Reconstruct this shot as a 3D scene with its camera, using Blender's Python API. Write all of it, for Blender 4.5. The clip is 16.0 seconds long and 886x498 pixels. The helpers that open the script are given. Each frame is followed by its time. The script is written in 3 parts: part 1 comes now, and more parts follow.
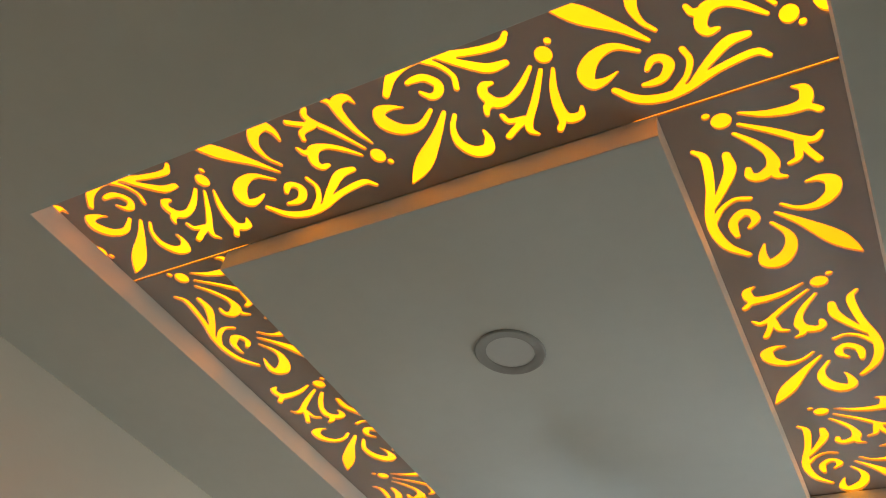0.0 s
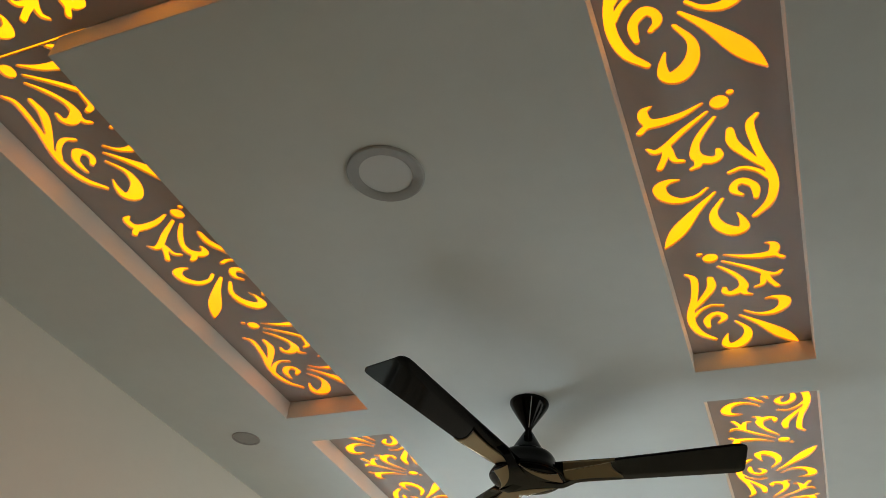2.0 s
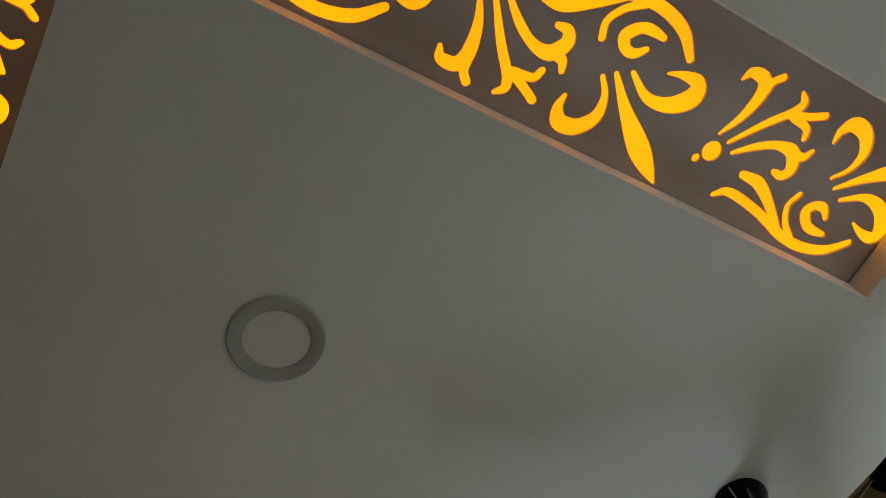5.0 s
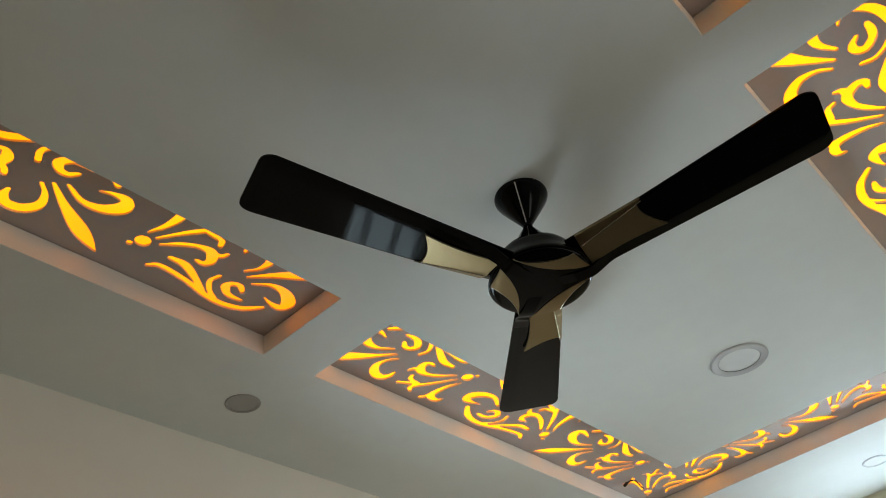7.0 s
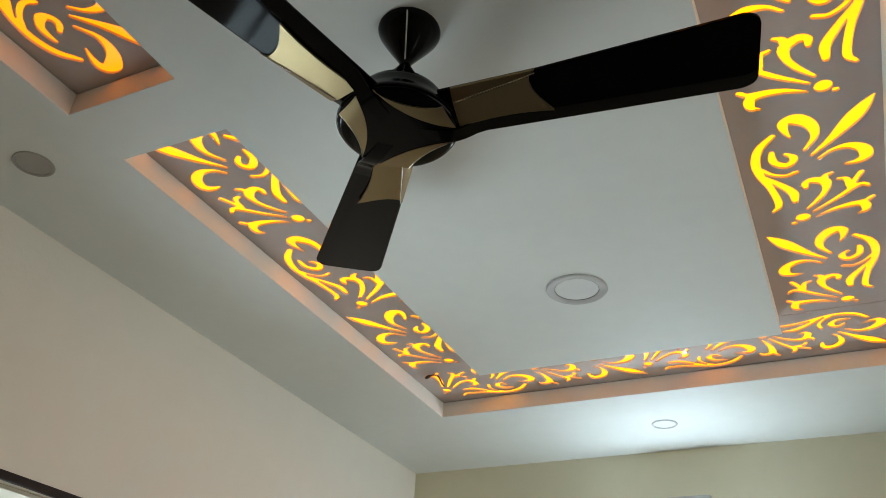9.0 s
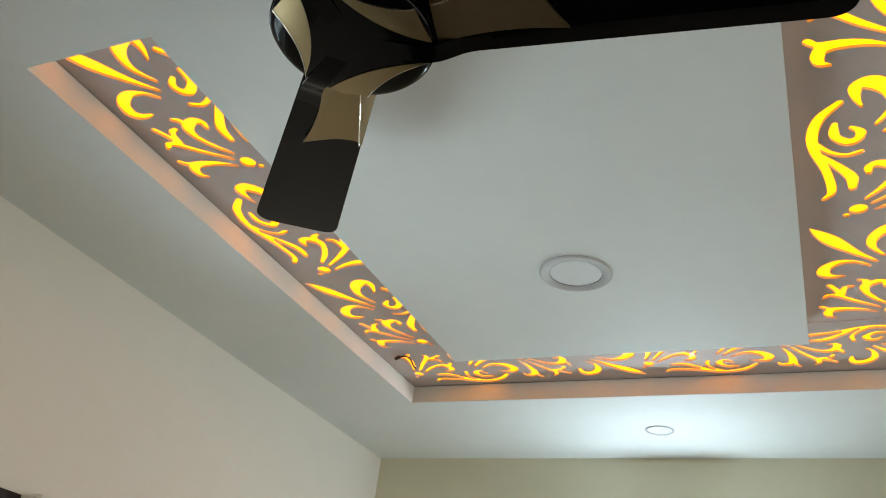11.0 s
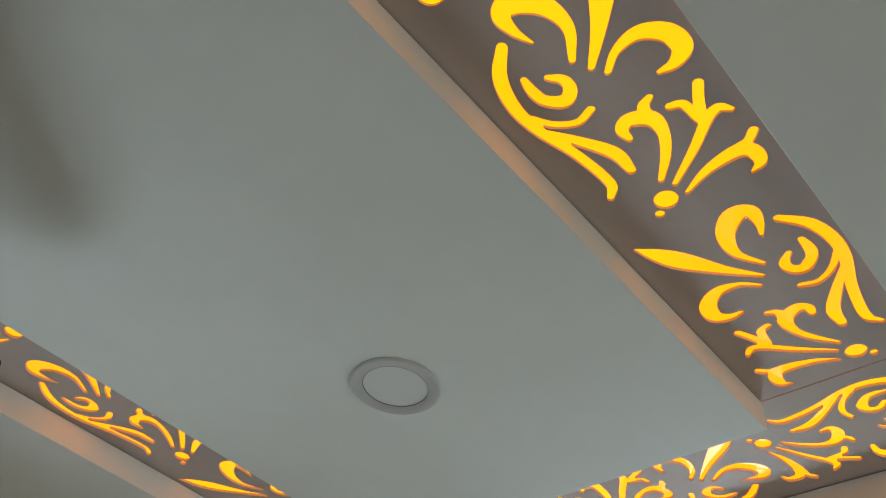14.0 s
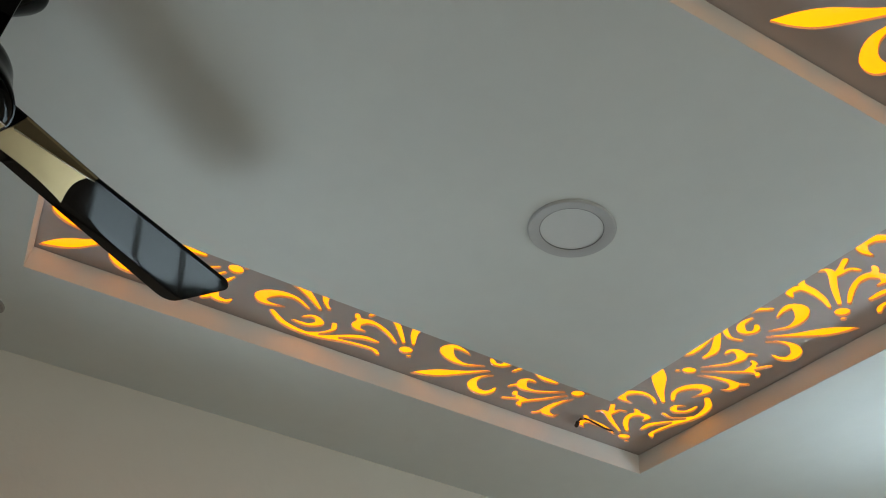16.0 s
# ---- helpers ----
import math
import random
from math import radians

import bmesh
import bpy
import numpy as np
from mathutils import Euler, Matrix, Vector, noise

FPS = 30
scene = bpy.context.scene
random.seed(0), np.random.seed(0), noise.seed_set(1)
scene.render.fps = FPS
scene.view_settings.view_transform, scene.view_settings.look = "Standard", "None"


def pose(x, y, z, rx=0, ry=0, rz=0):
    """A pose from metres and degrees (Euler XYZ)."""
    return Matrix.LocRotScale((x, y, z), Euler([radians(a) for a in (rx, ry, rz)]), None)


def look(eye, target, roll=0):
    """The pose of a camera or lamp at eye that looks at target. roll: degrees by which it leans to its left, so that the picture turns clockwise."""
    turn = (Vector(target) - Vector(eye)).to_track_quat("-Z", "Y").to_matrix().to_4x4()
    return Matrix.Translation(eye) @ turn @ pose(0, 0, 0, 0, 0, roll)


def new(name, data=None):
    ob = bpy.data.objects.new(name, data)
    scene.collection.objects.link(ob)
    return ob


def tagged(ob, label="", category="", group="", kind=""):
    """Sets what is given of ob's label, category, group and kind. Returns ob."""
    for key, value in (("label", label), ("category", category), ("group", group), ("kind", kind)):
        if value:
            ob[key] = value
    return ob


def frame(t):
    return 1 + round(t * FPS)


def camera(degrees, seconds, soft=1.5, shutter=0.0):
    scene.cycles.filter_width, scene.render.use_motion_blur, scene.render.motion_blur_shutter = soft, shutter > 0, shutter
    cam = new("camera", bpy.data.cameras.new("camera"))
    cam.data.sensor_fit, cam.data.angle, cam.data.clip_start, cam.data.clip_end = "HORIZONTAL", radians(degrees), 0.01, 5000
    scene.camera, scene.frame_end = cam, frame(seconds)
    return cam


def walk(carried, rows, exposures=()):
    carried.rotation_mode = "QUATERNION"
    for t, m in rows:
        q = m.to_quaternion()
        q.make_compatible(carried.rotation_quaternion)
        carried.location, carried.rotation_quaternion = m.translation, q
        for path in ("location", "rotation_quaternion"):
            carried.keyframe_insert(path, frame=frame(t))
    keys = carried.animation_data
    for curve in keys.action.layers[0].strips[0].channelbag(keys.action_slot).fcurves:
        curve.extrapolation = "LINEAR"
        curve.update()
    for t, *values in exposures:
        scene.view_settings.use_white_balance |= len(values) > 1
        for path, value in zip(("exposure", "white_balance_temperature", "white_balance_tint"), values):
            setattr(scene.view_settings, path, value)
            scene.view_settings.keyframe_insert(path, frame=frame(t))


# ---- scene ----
cam = camera(56.6, 16.0, soft=0.75)
SKY, DAY, DAY_EAST, LAMP = 0.12, 9.5, 19.0, 98.0
AMBER = 1.5
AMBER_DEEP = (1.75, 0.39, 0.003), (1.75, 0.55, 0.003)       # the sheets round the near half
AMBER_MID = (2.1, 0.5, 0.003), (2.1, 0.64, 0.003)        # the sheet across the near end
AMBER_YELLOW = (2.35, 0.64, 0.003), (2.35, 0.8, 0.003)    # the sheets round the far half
EXPOSURES = [(0, 0.1), (1.5, -0.15), (2, -0.18), (3, -0.4), (5.5, -0.65), (6, -0.16), (6.5, -0.24), (7, -0.35), (7.5, -0.36), (8, -0.4), (9, -0.25), (11.5, -0.18), (12.5, -0.38), (13, -0.44), (13.5, -0.8), (14, -0.84), (16, -0.82)]
PATH = [
    (0, (1.535, -2.385, 1.538), (0.721, -1.195, 2.923), 9.7),
    (0.5, (1.495, -2.325, 1.544), (0.678, -1.066, 2.865), 9.5),
    (1, (1.478, -2.272, 1.537), (0.738, -0.908, 2.798), 7.8),
    (1.5, (1.486, -2.176, 1.535), (0.809, -0.744, 2.756), 6.4),
    (2, (1.502, -2.084, 1.514), (0.829, -0.679, 2.767), 6.5),
    (2.5, (1.481, -1.974, 1.5), (0.799, -0.636, 2.821), 5.0),
    (3, (1.453, -1.819, 1.511), (0.779, -0.605, 2.95), 2.0),
    (3.2, (1.44, -1.749, 1.5), (0.762, -0.544, 2.946), 0.8),
    (5.3, (1.560, -1.152, 1.511), (0.899, -0.572, 3.305), -19.1),
    (5.5, (1.521, -1.11, 1.491), (0.847, -0.514, 3.277), -20.4),
    (6, (1.544, -1.023, 1.471), (0.63, -0.345, 3.115), -11.7),
    (6.5, (1.506, -1.05, 1.48), (0.486, -0.069, 2.894), -9.0),
    (7, (1.465, -1.109, 1.491), (0.558, 0.105, 2.796), -9.3),
    (7.5, (1.414, -1.157, 1.47), (0.63, 0.189, 2.725), -6.3),
    (8, (1.391, -1.128, 1.462), (0.671, 0.263, 2.707), -1.6),
    (8.5, (1.406, -1.008, 1.477), (0.662, 0.436, 2.644), 1.6),
    (9, (1.407, -0.884, 1.569), (0.636, 0.628, 2.627), 3.5),
    (9.2, (1.409, -0.856, 1.607), (0.623, 0.689, 2.605), 5.1),
    (11.3, (1.298, -0.443, 1.769), (0.528, 1.111, 2.764), 9.1),
    (11.5, (1.313, -0.343, 1.771), (0.51, 1.125, 2.866), 12.9),
    (12, (1.335, -0.166, 1.81), (0.536, 1.179, 3.056), 13.3),
    (12.5, (1.459, -0.018, 1.826), (0.485, 1.152, 3.123), 14.2),
    (13, (1.612, 0.135, 1.833), (0.527, 1.197, 3.134), 14.7),
    (13.5, (1.72, 0.235, 1.829), (0.667, 1.221, 3.214), 11.8),
    (14, (1.822, 0.312, 1.811), (0.776, 1.237, 3.243), 9.4),
    (14.5, (1.875, 0.361, 1.76), (0.666, 1.111, 3.166), 11.7),
    (15, (1.887, 0.405, 1.71), (0.56, 1.062, 3.054), 9.3),
    (15.5, (1.866, 0.412, 1.669), (0.484, 1.079, 2.951), 6.8),
    (16, (1.843, 0.4, 1.671), (0.42, 1.042, 2.921), 6.4),
]
walk(cam, [(t, look(eye, target, roll)) for t, eye, target, roll in PATH], EXPOSURES)

# ---- world, sun and large lights ----
world = bpy.data.worlds.new("sky_world")
scene.world = world
world.use_nodes = True
wt = world.node_tree
sky = wt.nodes.new("ShaderNodeTexSky")
sky.sky_type, sky.sun_disc = "NISHITA", False
sky.sun_elevation, sky.sun_rotation = radians(53), radians(180)
wt.links.new(sky.outputs["Color"], wt.nodes["Background"].inputs["Color"])
wt.nodes["Background"].inputs["Strength"].default_value = SKY

sun = new("sun", bpy.data.lights.new("sun", "SUN"))
sun.data.energy, sun.data.angle, sun.data.color = 2.0, radians(0.5), (1.0, 0.95, 0.88)
sun.matrix_world = look((0, -6, 8), (0, 0, 0))

# daylight that enters by the window in the west wall
day = new("window_daylight", bpy.data.lights.new("window_daylight", "AREA"))
day.data.shape, day.data.size, day.data.size_y = "RECTANGLE", 0.47, 0.86
day.data.energy, day.data.color = DAY, (0.74, 0.9, 1.0)
day.data.spread = radians(150)
day.matrix_world = look((-0.70, 0.603, 1.46), (1.0, 0.603, 1.6))

# daylight from the wide opening in the east wall
day = new("opening_daylight", bpy.data.lights.new("opening_daylight", "AREA"))
day.data.shape, day.data.size, day.data.size_y = "RECTANGLE", 2.8, 1.9
day.data.energy, day.data.color = DAY_EAST, (1.0, 0.985, 0.87)
day.data.spread = radians(115)
day.matrix_world = look((3.42, 0.95, 1.15), (0.0, 0.9, 1.35))


# ---- materials ----
def material(name, base, rough=0.6, metal=0.0, spread=0.08, scale=6.0, bump=0.0, bump_scale=60.0, coat=0.0, spec=0.5):
    """A surface with two scales of mottling in its colour and a fine relief."""
    m = bpy.data.materials.new(name)
    m.use_nodes = True
    nt = m.node_tree
    bsdf = nt.nodes["Principled BSDF"]
    bsdf.inputs["Metallic"].default_value = metal
    bsdf.inputs["Coat Weight"].default_value = coat
    bsdf.inputs["Specular IOR Level"].default_value = spec
    geo = nt.nodes.new("ShaderNodeTexCoord")
    tex = []
    for s, d in ((scale, 4.0), (scale * 9, 3.0)):
        n = nt.nodes.new("ShaderNodeTexNoise")
        n.inputs["Scale"].default_value, n.inputs["Detail"].default_value = s, d
        nt.links.new(geo.outputs["Object"], n.inputs["Vector"])
        tex.append(n)
    mix = nt.nodes.new("ShaderNodeMath")
    mix.operation = "MULTIPLY_ADD"
    mix.inputs[1].default_value = 0.35
    nt.links.new(tex[1].outputs["Fac"], mix.inputs[0])
    nt.links.new(tex[0].outputs["Fac"], mix.inputs[2])
    ramp = nt.nodes.new("ShaderNodeValToRGB")
    ramp.color_ramp.elements[0].position, ramp.color_ramp.elements[1].position = 0.4, 0.95
    ramp.color_ramp.elements[0].color = (*[min(1, c * (1 - spread)) for c in base], 1)
    ramp.color_ramp.elements[1].color = (*[min(1, c * (1 + spread)) for c in base], 1)
    nt.links.new(mix.outputs[0], ramp.inputs["Fac"])
    nt.links.new(ramp.outputs["Color"], bsdf.inputs["Base Color"])
    rr = nt.nodes.new("ShaderNodeMapRange")
    rr.inputs["To Min"].default_value, rr.inputs["To Max"].default_value = max(0.02, rough * 0.85), min(1, rough * 1.15)
    nt.links.new(tex[1].outputs["Fac"], rr.inputs["Value"])
    nt.links.new(rr.outputs["Result"], bsdf.inputs["Roughness"])
    if bump:
        n = nt.nodes.new("ShaderNodeTexNoise")
        n.inputs["Scale"].default_value, n.inputs["Detail"].default_value = bump_scale, 5.0
        nt.links.new(geo.outputs["Object"], n.inputs["Vector"])
        b = nt.nodes.new("ShaderNodeBump")
        b.inputs["Strength"].default_value, b.inputs["Distance"].default_value = bump, 0.004
        nt.links.new(n.outputs["Fac"], b.inputs["Height"])
        nt.links.new(b.outputs["Normal"], bsdf.inputs["Normal"])
    return m


def glowing(name, low, high, strength, scale):
    """A lit sheet whose colour drifts a little between the lamps behind it."""
    m = bpy.data.materials.new(name)
    m.use_nodes = True
    nt = m.node_tree
    bsdf = nt.nodes["Principled BSDF"]
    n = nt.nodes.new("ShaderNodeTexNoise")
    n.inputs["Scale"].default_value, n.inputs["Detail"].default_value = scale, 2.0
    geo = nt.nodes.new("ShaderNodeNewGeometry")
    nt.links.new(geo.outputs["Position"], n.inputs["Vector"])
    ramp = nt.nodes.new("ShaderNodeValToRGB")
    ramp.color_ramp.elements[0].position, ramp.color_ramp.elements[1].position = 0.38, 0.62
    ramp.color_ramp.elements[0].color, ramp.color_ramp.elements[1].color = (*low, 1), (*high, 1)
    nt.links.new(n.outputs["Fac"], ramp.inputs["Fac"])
    nt.links.new(ramp.outputs["Color"], bsdf.inputs["Emission Color"])
    bsdf.inputs["Emission Strength"].default_value = strength
    bsdf.inputs["Base Color"].default_value = (0.3, 0.16, 0.01, 1)
    bsdf.inputs["Roughness"].default_value = 0.4
    return m


def clear_glass(name):
    m = bpy.data.materials.new(name)
    m.use_nodes = True
    bsdf = m.node_tree.nodes["Principled BSDF"]
    bsdf.inputs["Base Color"].default_value = (0.93, 0.97, 0.96, 1)
    bsdf.inputs["Transmission Weight"].default_value = 1.0
    bsdf.inputs["Roughness"].default_value = 0.0
    bsdf.inputs["IOR"].default_value = 1.1
    return m


CEILING = material("ceiling_paint", (0.755, 0.77, 0.735), 0.7, spread=0.05, scale=1.7, bump=0.12, bump_scale=45)
# white boards: recess shade and amber bounce are mixed into this base
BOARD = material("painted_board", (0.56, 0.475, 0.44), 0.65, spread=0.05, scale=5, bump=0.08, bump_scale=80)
WALL_PALE = material("pale_cream_wall_paint", (0.72, 0.67, 0.585), 0.75, spread=0.04, scale=1.6, bump=0.2, bump_scale=50)
WALL_CREAM = material("cream_wall_paint", (0.76, 0.71, 0.53), 0.75, spread=0.04, scale=1.6, bump=0.2, bump_scale=50)
FLOOR = material("floor_tile", (0.05, 0.047, 0.043), 0.35, spread=0.1, scale=2)
GROUND = material("ground_soil", (0.2, 0.19, 0.15), 0.9, spread=0.3, scale=0.4)
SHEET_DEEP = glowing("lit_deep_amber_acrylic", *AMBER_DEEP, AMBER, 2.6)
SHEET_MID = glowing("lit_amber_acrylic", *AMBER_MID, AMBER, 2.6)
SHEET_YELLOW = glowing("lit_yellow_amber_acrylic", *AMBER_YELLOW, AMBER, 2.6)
LAMP_WHITE = glowing("lit_white_diffuser", (0.68, 0.86, 1.0), (0.72, 0.88, 1.0), LAMP, 3.0)
BLACK = material("gloss_black_lacquer", (0.0015, 0.0015, 0.0015), 0.1, spread=0.3, scale=12, spec=0.13)
BLADE_BLACK = material("gloss_black_blade", (0.0015, 0.0014, 0.0015), 0.07, spread=0.3, scale=12, spec=0.09, bump=0.008, bump_scale=18)
GOLD = material("brushed_gold_trim", (0.3, 0.225, 0.12), 0.33, metal=1.0, spread=0.05, scale=9)
CHROME = material("polished_trim", (0.6, 0.57, 0.5), 0.15, metal=1.0, spread=0.05, scale=9)
RING = material("satin_lamp_ring", (0.42, 0.42, 0.41), 0.6, spread=0.05, scale=20)
RING_WHITE = material("white_lamp_ring", (0.54, 0.54, 0.54), 0.4, spread=0.03, scale=20)
DIFFUSER = material("milky_lamp_diffuser", (0.73, 0.735, 0.72), 0.55, spread=0.02, scale=20)
GASKET = material("grey_gasket", (0.27, 0.27, 0.27), 0.6, spread=0.1, scale=40)
DIFFUSER_GREY = material("grey_lamp_diffuser", (0.38, 0.36, 0.335), 0.4, spread=0.05, scale=20)
WOOD_DARK = material("dark_stained_wood", (0.02, 0.01, 0.008), 0.4, spread=0.3, scale=14, spec=0.2)
TAN = material("pale_tan", (0.45, 0.39, 0.29), 0.6, spread=0.15, scale=9)
FRAME = material("window_frame_paint", (0.62, 0.6, 0.54), 0.5, spread=0.05, scale=10)
GLASS = clear_glass("window_glass")
CLOTH = material("pale_curtain_cloth", (0.6, 0.565, 0.49), 0.9, spread=0.1, scale=30, bump=0.3, bump_scale=300)
CLOTH_DARK = material("dark_curtain_print", (0.05, 0.055, 0.045), 0.9, spread=0.3, scale=30)
WIRE = material("brown_wire_sleeve", (0.035, 0.02, 0.01), 0.5, spread=0.3, scale=60)


# ---- mesh helpers ----
def mesh_from(name, verts, faces):
    me = bpy.data.meshes.new(name)
    me.from_pydata([tuple(v) for v in verts], [], faces)
    bm = bmesh.new()
    bm.from_mesh(me)
    bmesh.ops.remove_doubles(bm, verts=bm.verts, dist=1e-6)
    bmesh.ops.recalc_face_normals(bm, faces=bm.faces)
    bm.to_mesh(me)
    bm.free()
    return me


def part(name, me, mat, parent=None, label="", smooth=None):
    """A mesh as one object, under a thing if a parent is given. smooth: degrees below which edges are shaded round."""
    if not me.materials:
        me.materials.append(mat)
    if smooth:
        me.shade_smooth()
        me.set_sharp_from_angle(angle=radians(smooth))
    ob = new(name, me)
    ob.parent = parent
    if label:
        tagged(ob, label)
    return ob


def thing(name, at, label, category, group="", kind=""):
    ob = new(name)
    ob.empty_display_size = 0.05
    ob.matrix_world = at
    return tagged(ob, label, category, group, kind)


def box_mesh(name, lo, hi, bevel=0.0, seg=2):
    bm = bmesh.new()
    bmesh.ops.create_cube(bm, size=1)
    for v in bm.verts:
        v.co = Vector([lo[i] + (v.co[i] + 0.5) * (hi[i] - lo[i]) for i in range(3)])
    if bevel:
        bmesh.ops.bevel(bm, geom=bm.edges[:], offset=bevel, segments=seg, affect="EDGES", profile=0.5)
    me = bpy.data.meshes.new(name)
    bm.to_mesh(me)
    bm.free()
    return me


def lathe_mesh(name, profile, n=48):
    """A solid of revolution about z; profile: (radius, height) from one end to the other."""
    verts, faces, rings = [], [], []
    for r, z in profile:
        if r < 1e-6:
            rings.append([len(verts)] * n)
            verts.append((0, 0, z))
        else:
            rings.append(list(range(len(verts), len(verts) + n)))
            verts += [(r * math.cos(2 * math.pi * k / n), r * math.sin(2 * math.pi * k / n), z) for k in range(n)]
    for a, b in zip(rings, rings[1:]):
        for k in range(n):
            f = list(dict.fromkeys((a[k], a[(k + 1) % n], b[(k + 1) % n], b[k])))
            if len(f) > 2:
                faces.append(f)
    return mesh_from(name, verts, faces)


def slab_mesh(name, xs, ys, z0, z1, solid):
    """A level slab on a grid of cuts, with openings where solid(x, y) is false."""
    verts, faces = [], []
    nx, ny = len(xs) - 1, len(ys) - 1
    cell = [[solid((xs[i] + xs[i + 1]) / 2, (ys[j] + ys[j + 1]) / 2) for j in range(ny)] for i in range(nx)]

    def quad(*pts):
        k = len(verts)
        verts.extend(pts)
        faces.append((k, k + 1, k + 2, k + 3))

    for i in range(nx):
        for j in range(ny):
            if not cell[i][j]:
                continue
            a, b, c, d = xs[i], xs[i + 1], ys[j], ys[j + 1]
            quad((a, c, z0), (a, d, z0), (b, d, z0), (b, c, z0))
            quad((a, c, z1), (b, c, z1), (b, d, z1), (a, d, z1))
            for di, dj, p, q in ((-1, 0, (a, d), (a, c)), (1, 0, (b, c), (b, d)), (0, -1, (a, c), (b, c)), (0, 1, (b, d), (a, d))):
                i2, j2 = i + di, j + dj
                if not (0 <= i2 < nx and 0 <= j2 < ny and cell[i2][j2]):
                    quad((*p, z0), (*q, z0), (*q, z1), (*p, z1))
    return mesh_from(name, verts, faces)


def tube_mesh(name, pts, radius, n=8):
    pts = [Vector(p) for p in pts]
    verts, faces = [], []
    for k, p in enumerate(pts):
        d = (pts[min(k + 1, len(pts) - 1)] - pts[max(k - 1, 0)]).normalized()
        a = d.orthogonal().normalized() if k == 0 else (side - d * side.dot(d)).normalized()
        side = a
        b = d.cross(a)
        verts += [p + radius * (a * math.cos(2 * math.pi * j / n) + b * math.sin(2 * math.pi * j / n)) for j in range(n)]
    for k in range(len(pts) - 1):
        faces += [(k * n + j, k * n + (j + 1) % n, (k + 1) * n + (j + 1) % n, (k + 1) * n + j) for j in range(n)]
    faces += [tuple(range(n)), tuple(range(len(verts) - n, len(verts)))]
    return mesh_from(name, verts, faces)


def smooth_line(pts, per=5):
    """Catmull-Rom through points of any width."""
    pts = [np.array(p, float) for p in pts]
    pts = [2 * pts[0] - pts[1]] + pts + [2 * pts[-1] - pts[-2]]
    out = []
    for a, b, c, d in zip(pts, pts[1:], pts[2:], pts[3:]):
        for k in range(per):
            t = k / per
            out.append(0.5 * (2 * b + (c - a) * t + (2 * a - 5 * b + 4 * c - d) * t * t + (3 * b - a - 3 * c + d) * t ** 3))
    out.append(pts[-2])
    return out


# ---- the room's shell ----
WX0, WX1, WY0, WY1 = -0.452, 3.30, -2.85, 2.62   # inner faces of the walls
ZC, ZR, ZT = 2.75, 2.8107, 2.95                   # ceiling face, top of the dropped ceiling, structural slab
XO0, XI0, XI1, XO1 = 0.0, 0.303, 1.324, 1.637     # slots across
YO0, YI0, YE, YS, YI1, YO1 = -1.768, -1.4645, 0.0, 0.173, 1.626, 1.963


def in_slot(x, y):
    leg = XO0 < x < XI0 or XI1 < x < XO1
    return (YO0 < y < YI0 and XO0 < x < XO1) or (YI1 < y < YO1 and XO0 < x < XO1) or (leg and (YI0 < y < YE or YS < y < YI1))


me = slab_mesh("ceiling", [WX0 - 0.1, XO0, XI0, XI1, XO1, WX1 + 0.1], [WY0 - 0.1, YO0, YI0, YE, YS, YI1, YO1, WY1 + 0.1], ZC, ZR, lambda x, y: not in_slot(x, y))
bm = bmesh.new()
bm.from_mesh(me)
lip = [e for e in bm.edges if all(abs(v.co.z - ZC) < 1e-5 for v in e.verts) and len(e.link_faces) == 2 and abs(e.calc_face_angle(0)) > 1]
bmesh.ops.bevel(bm, geom=lip, offset=0.0018, segments=2, affect="EDGES", profile=0.5)
bm.to_mesh(me)
bm.free()
tagged(part("ceiling", me, CEILING), "white painted dropped ceiling with recessed slots", "ceiling", kind="structure")
tagged(part("ceiling_slab", box_mesh("ceiling_slab", (WX0 - 0.3, WY0 - 0.3, ZT), (WX1 + 0.3, WY1 + 0.3, ZT + 0.12)), CEILING), "plain white structural slab above the dropped ceiling", "ceiling", kind="structure")
tagged(part("floor", box_mesh("floor", (WX0 - 0.23, WY0 - 0.23, -0.1), (WX1 + 0.23, WY1 + 0.23, 0)), FLOOR), "plain brown floor inside the room", "floor", kind="structure")
tagged(part("ground", box_mesh("ground", (-300, -300, -0.5), (300, 300, -0.4)), GROUND), "bare ground outside the window", "ground", kind="structure")

WIN_Y0, WIN_Y1, WIN_Z0, WIN_Z1 = 0.35, 0.865, 0.96, 2.095


def wall(name, mat, axis, at, thick, u0, u1, label, opening=None):
    """An upright wall; opening: (u0, u1, z0, z1) goes right through it."""
    us, zs = [u0, u1], [0.0, ZT]
    if opening:
        us, zs = sorted(us + list(opening[:2])), sorted(zs + list(opening[2:]))
    me = slab_mesh(name, us, zs, min(at, at + thick), max(at, at + thick),
                   lambda u, z: not (opening and opening[0] < u < opening[1] and opening[2] < z < opening[3]))
    m = Matrix(((0, 0, 1, 0), (1, 0, 0, 0), (0, 1, 0, 0), (0, 0, 0, 1))) if axis == "x" else Matrix(((1, 0, 0, 0), (0, 0, 1, 0), (0, 1, 0, 0), (0, 0, 0, 1)))
    me.transform(m)
    bm = bmesh.new()
    bm.from_mesh(me)
    bmesh.ops.recalc_face_normals(bm, faces=bm.faces)
    bm.to_mesh(me)
    bm.free()
    return tagged(part(name, me, mat), label, "wall", kind="structure")


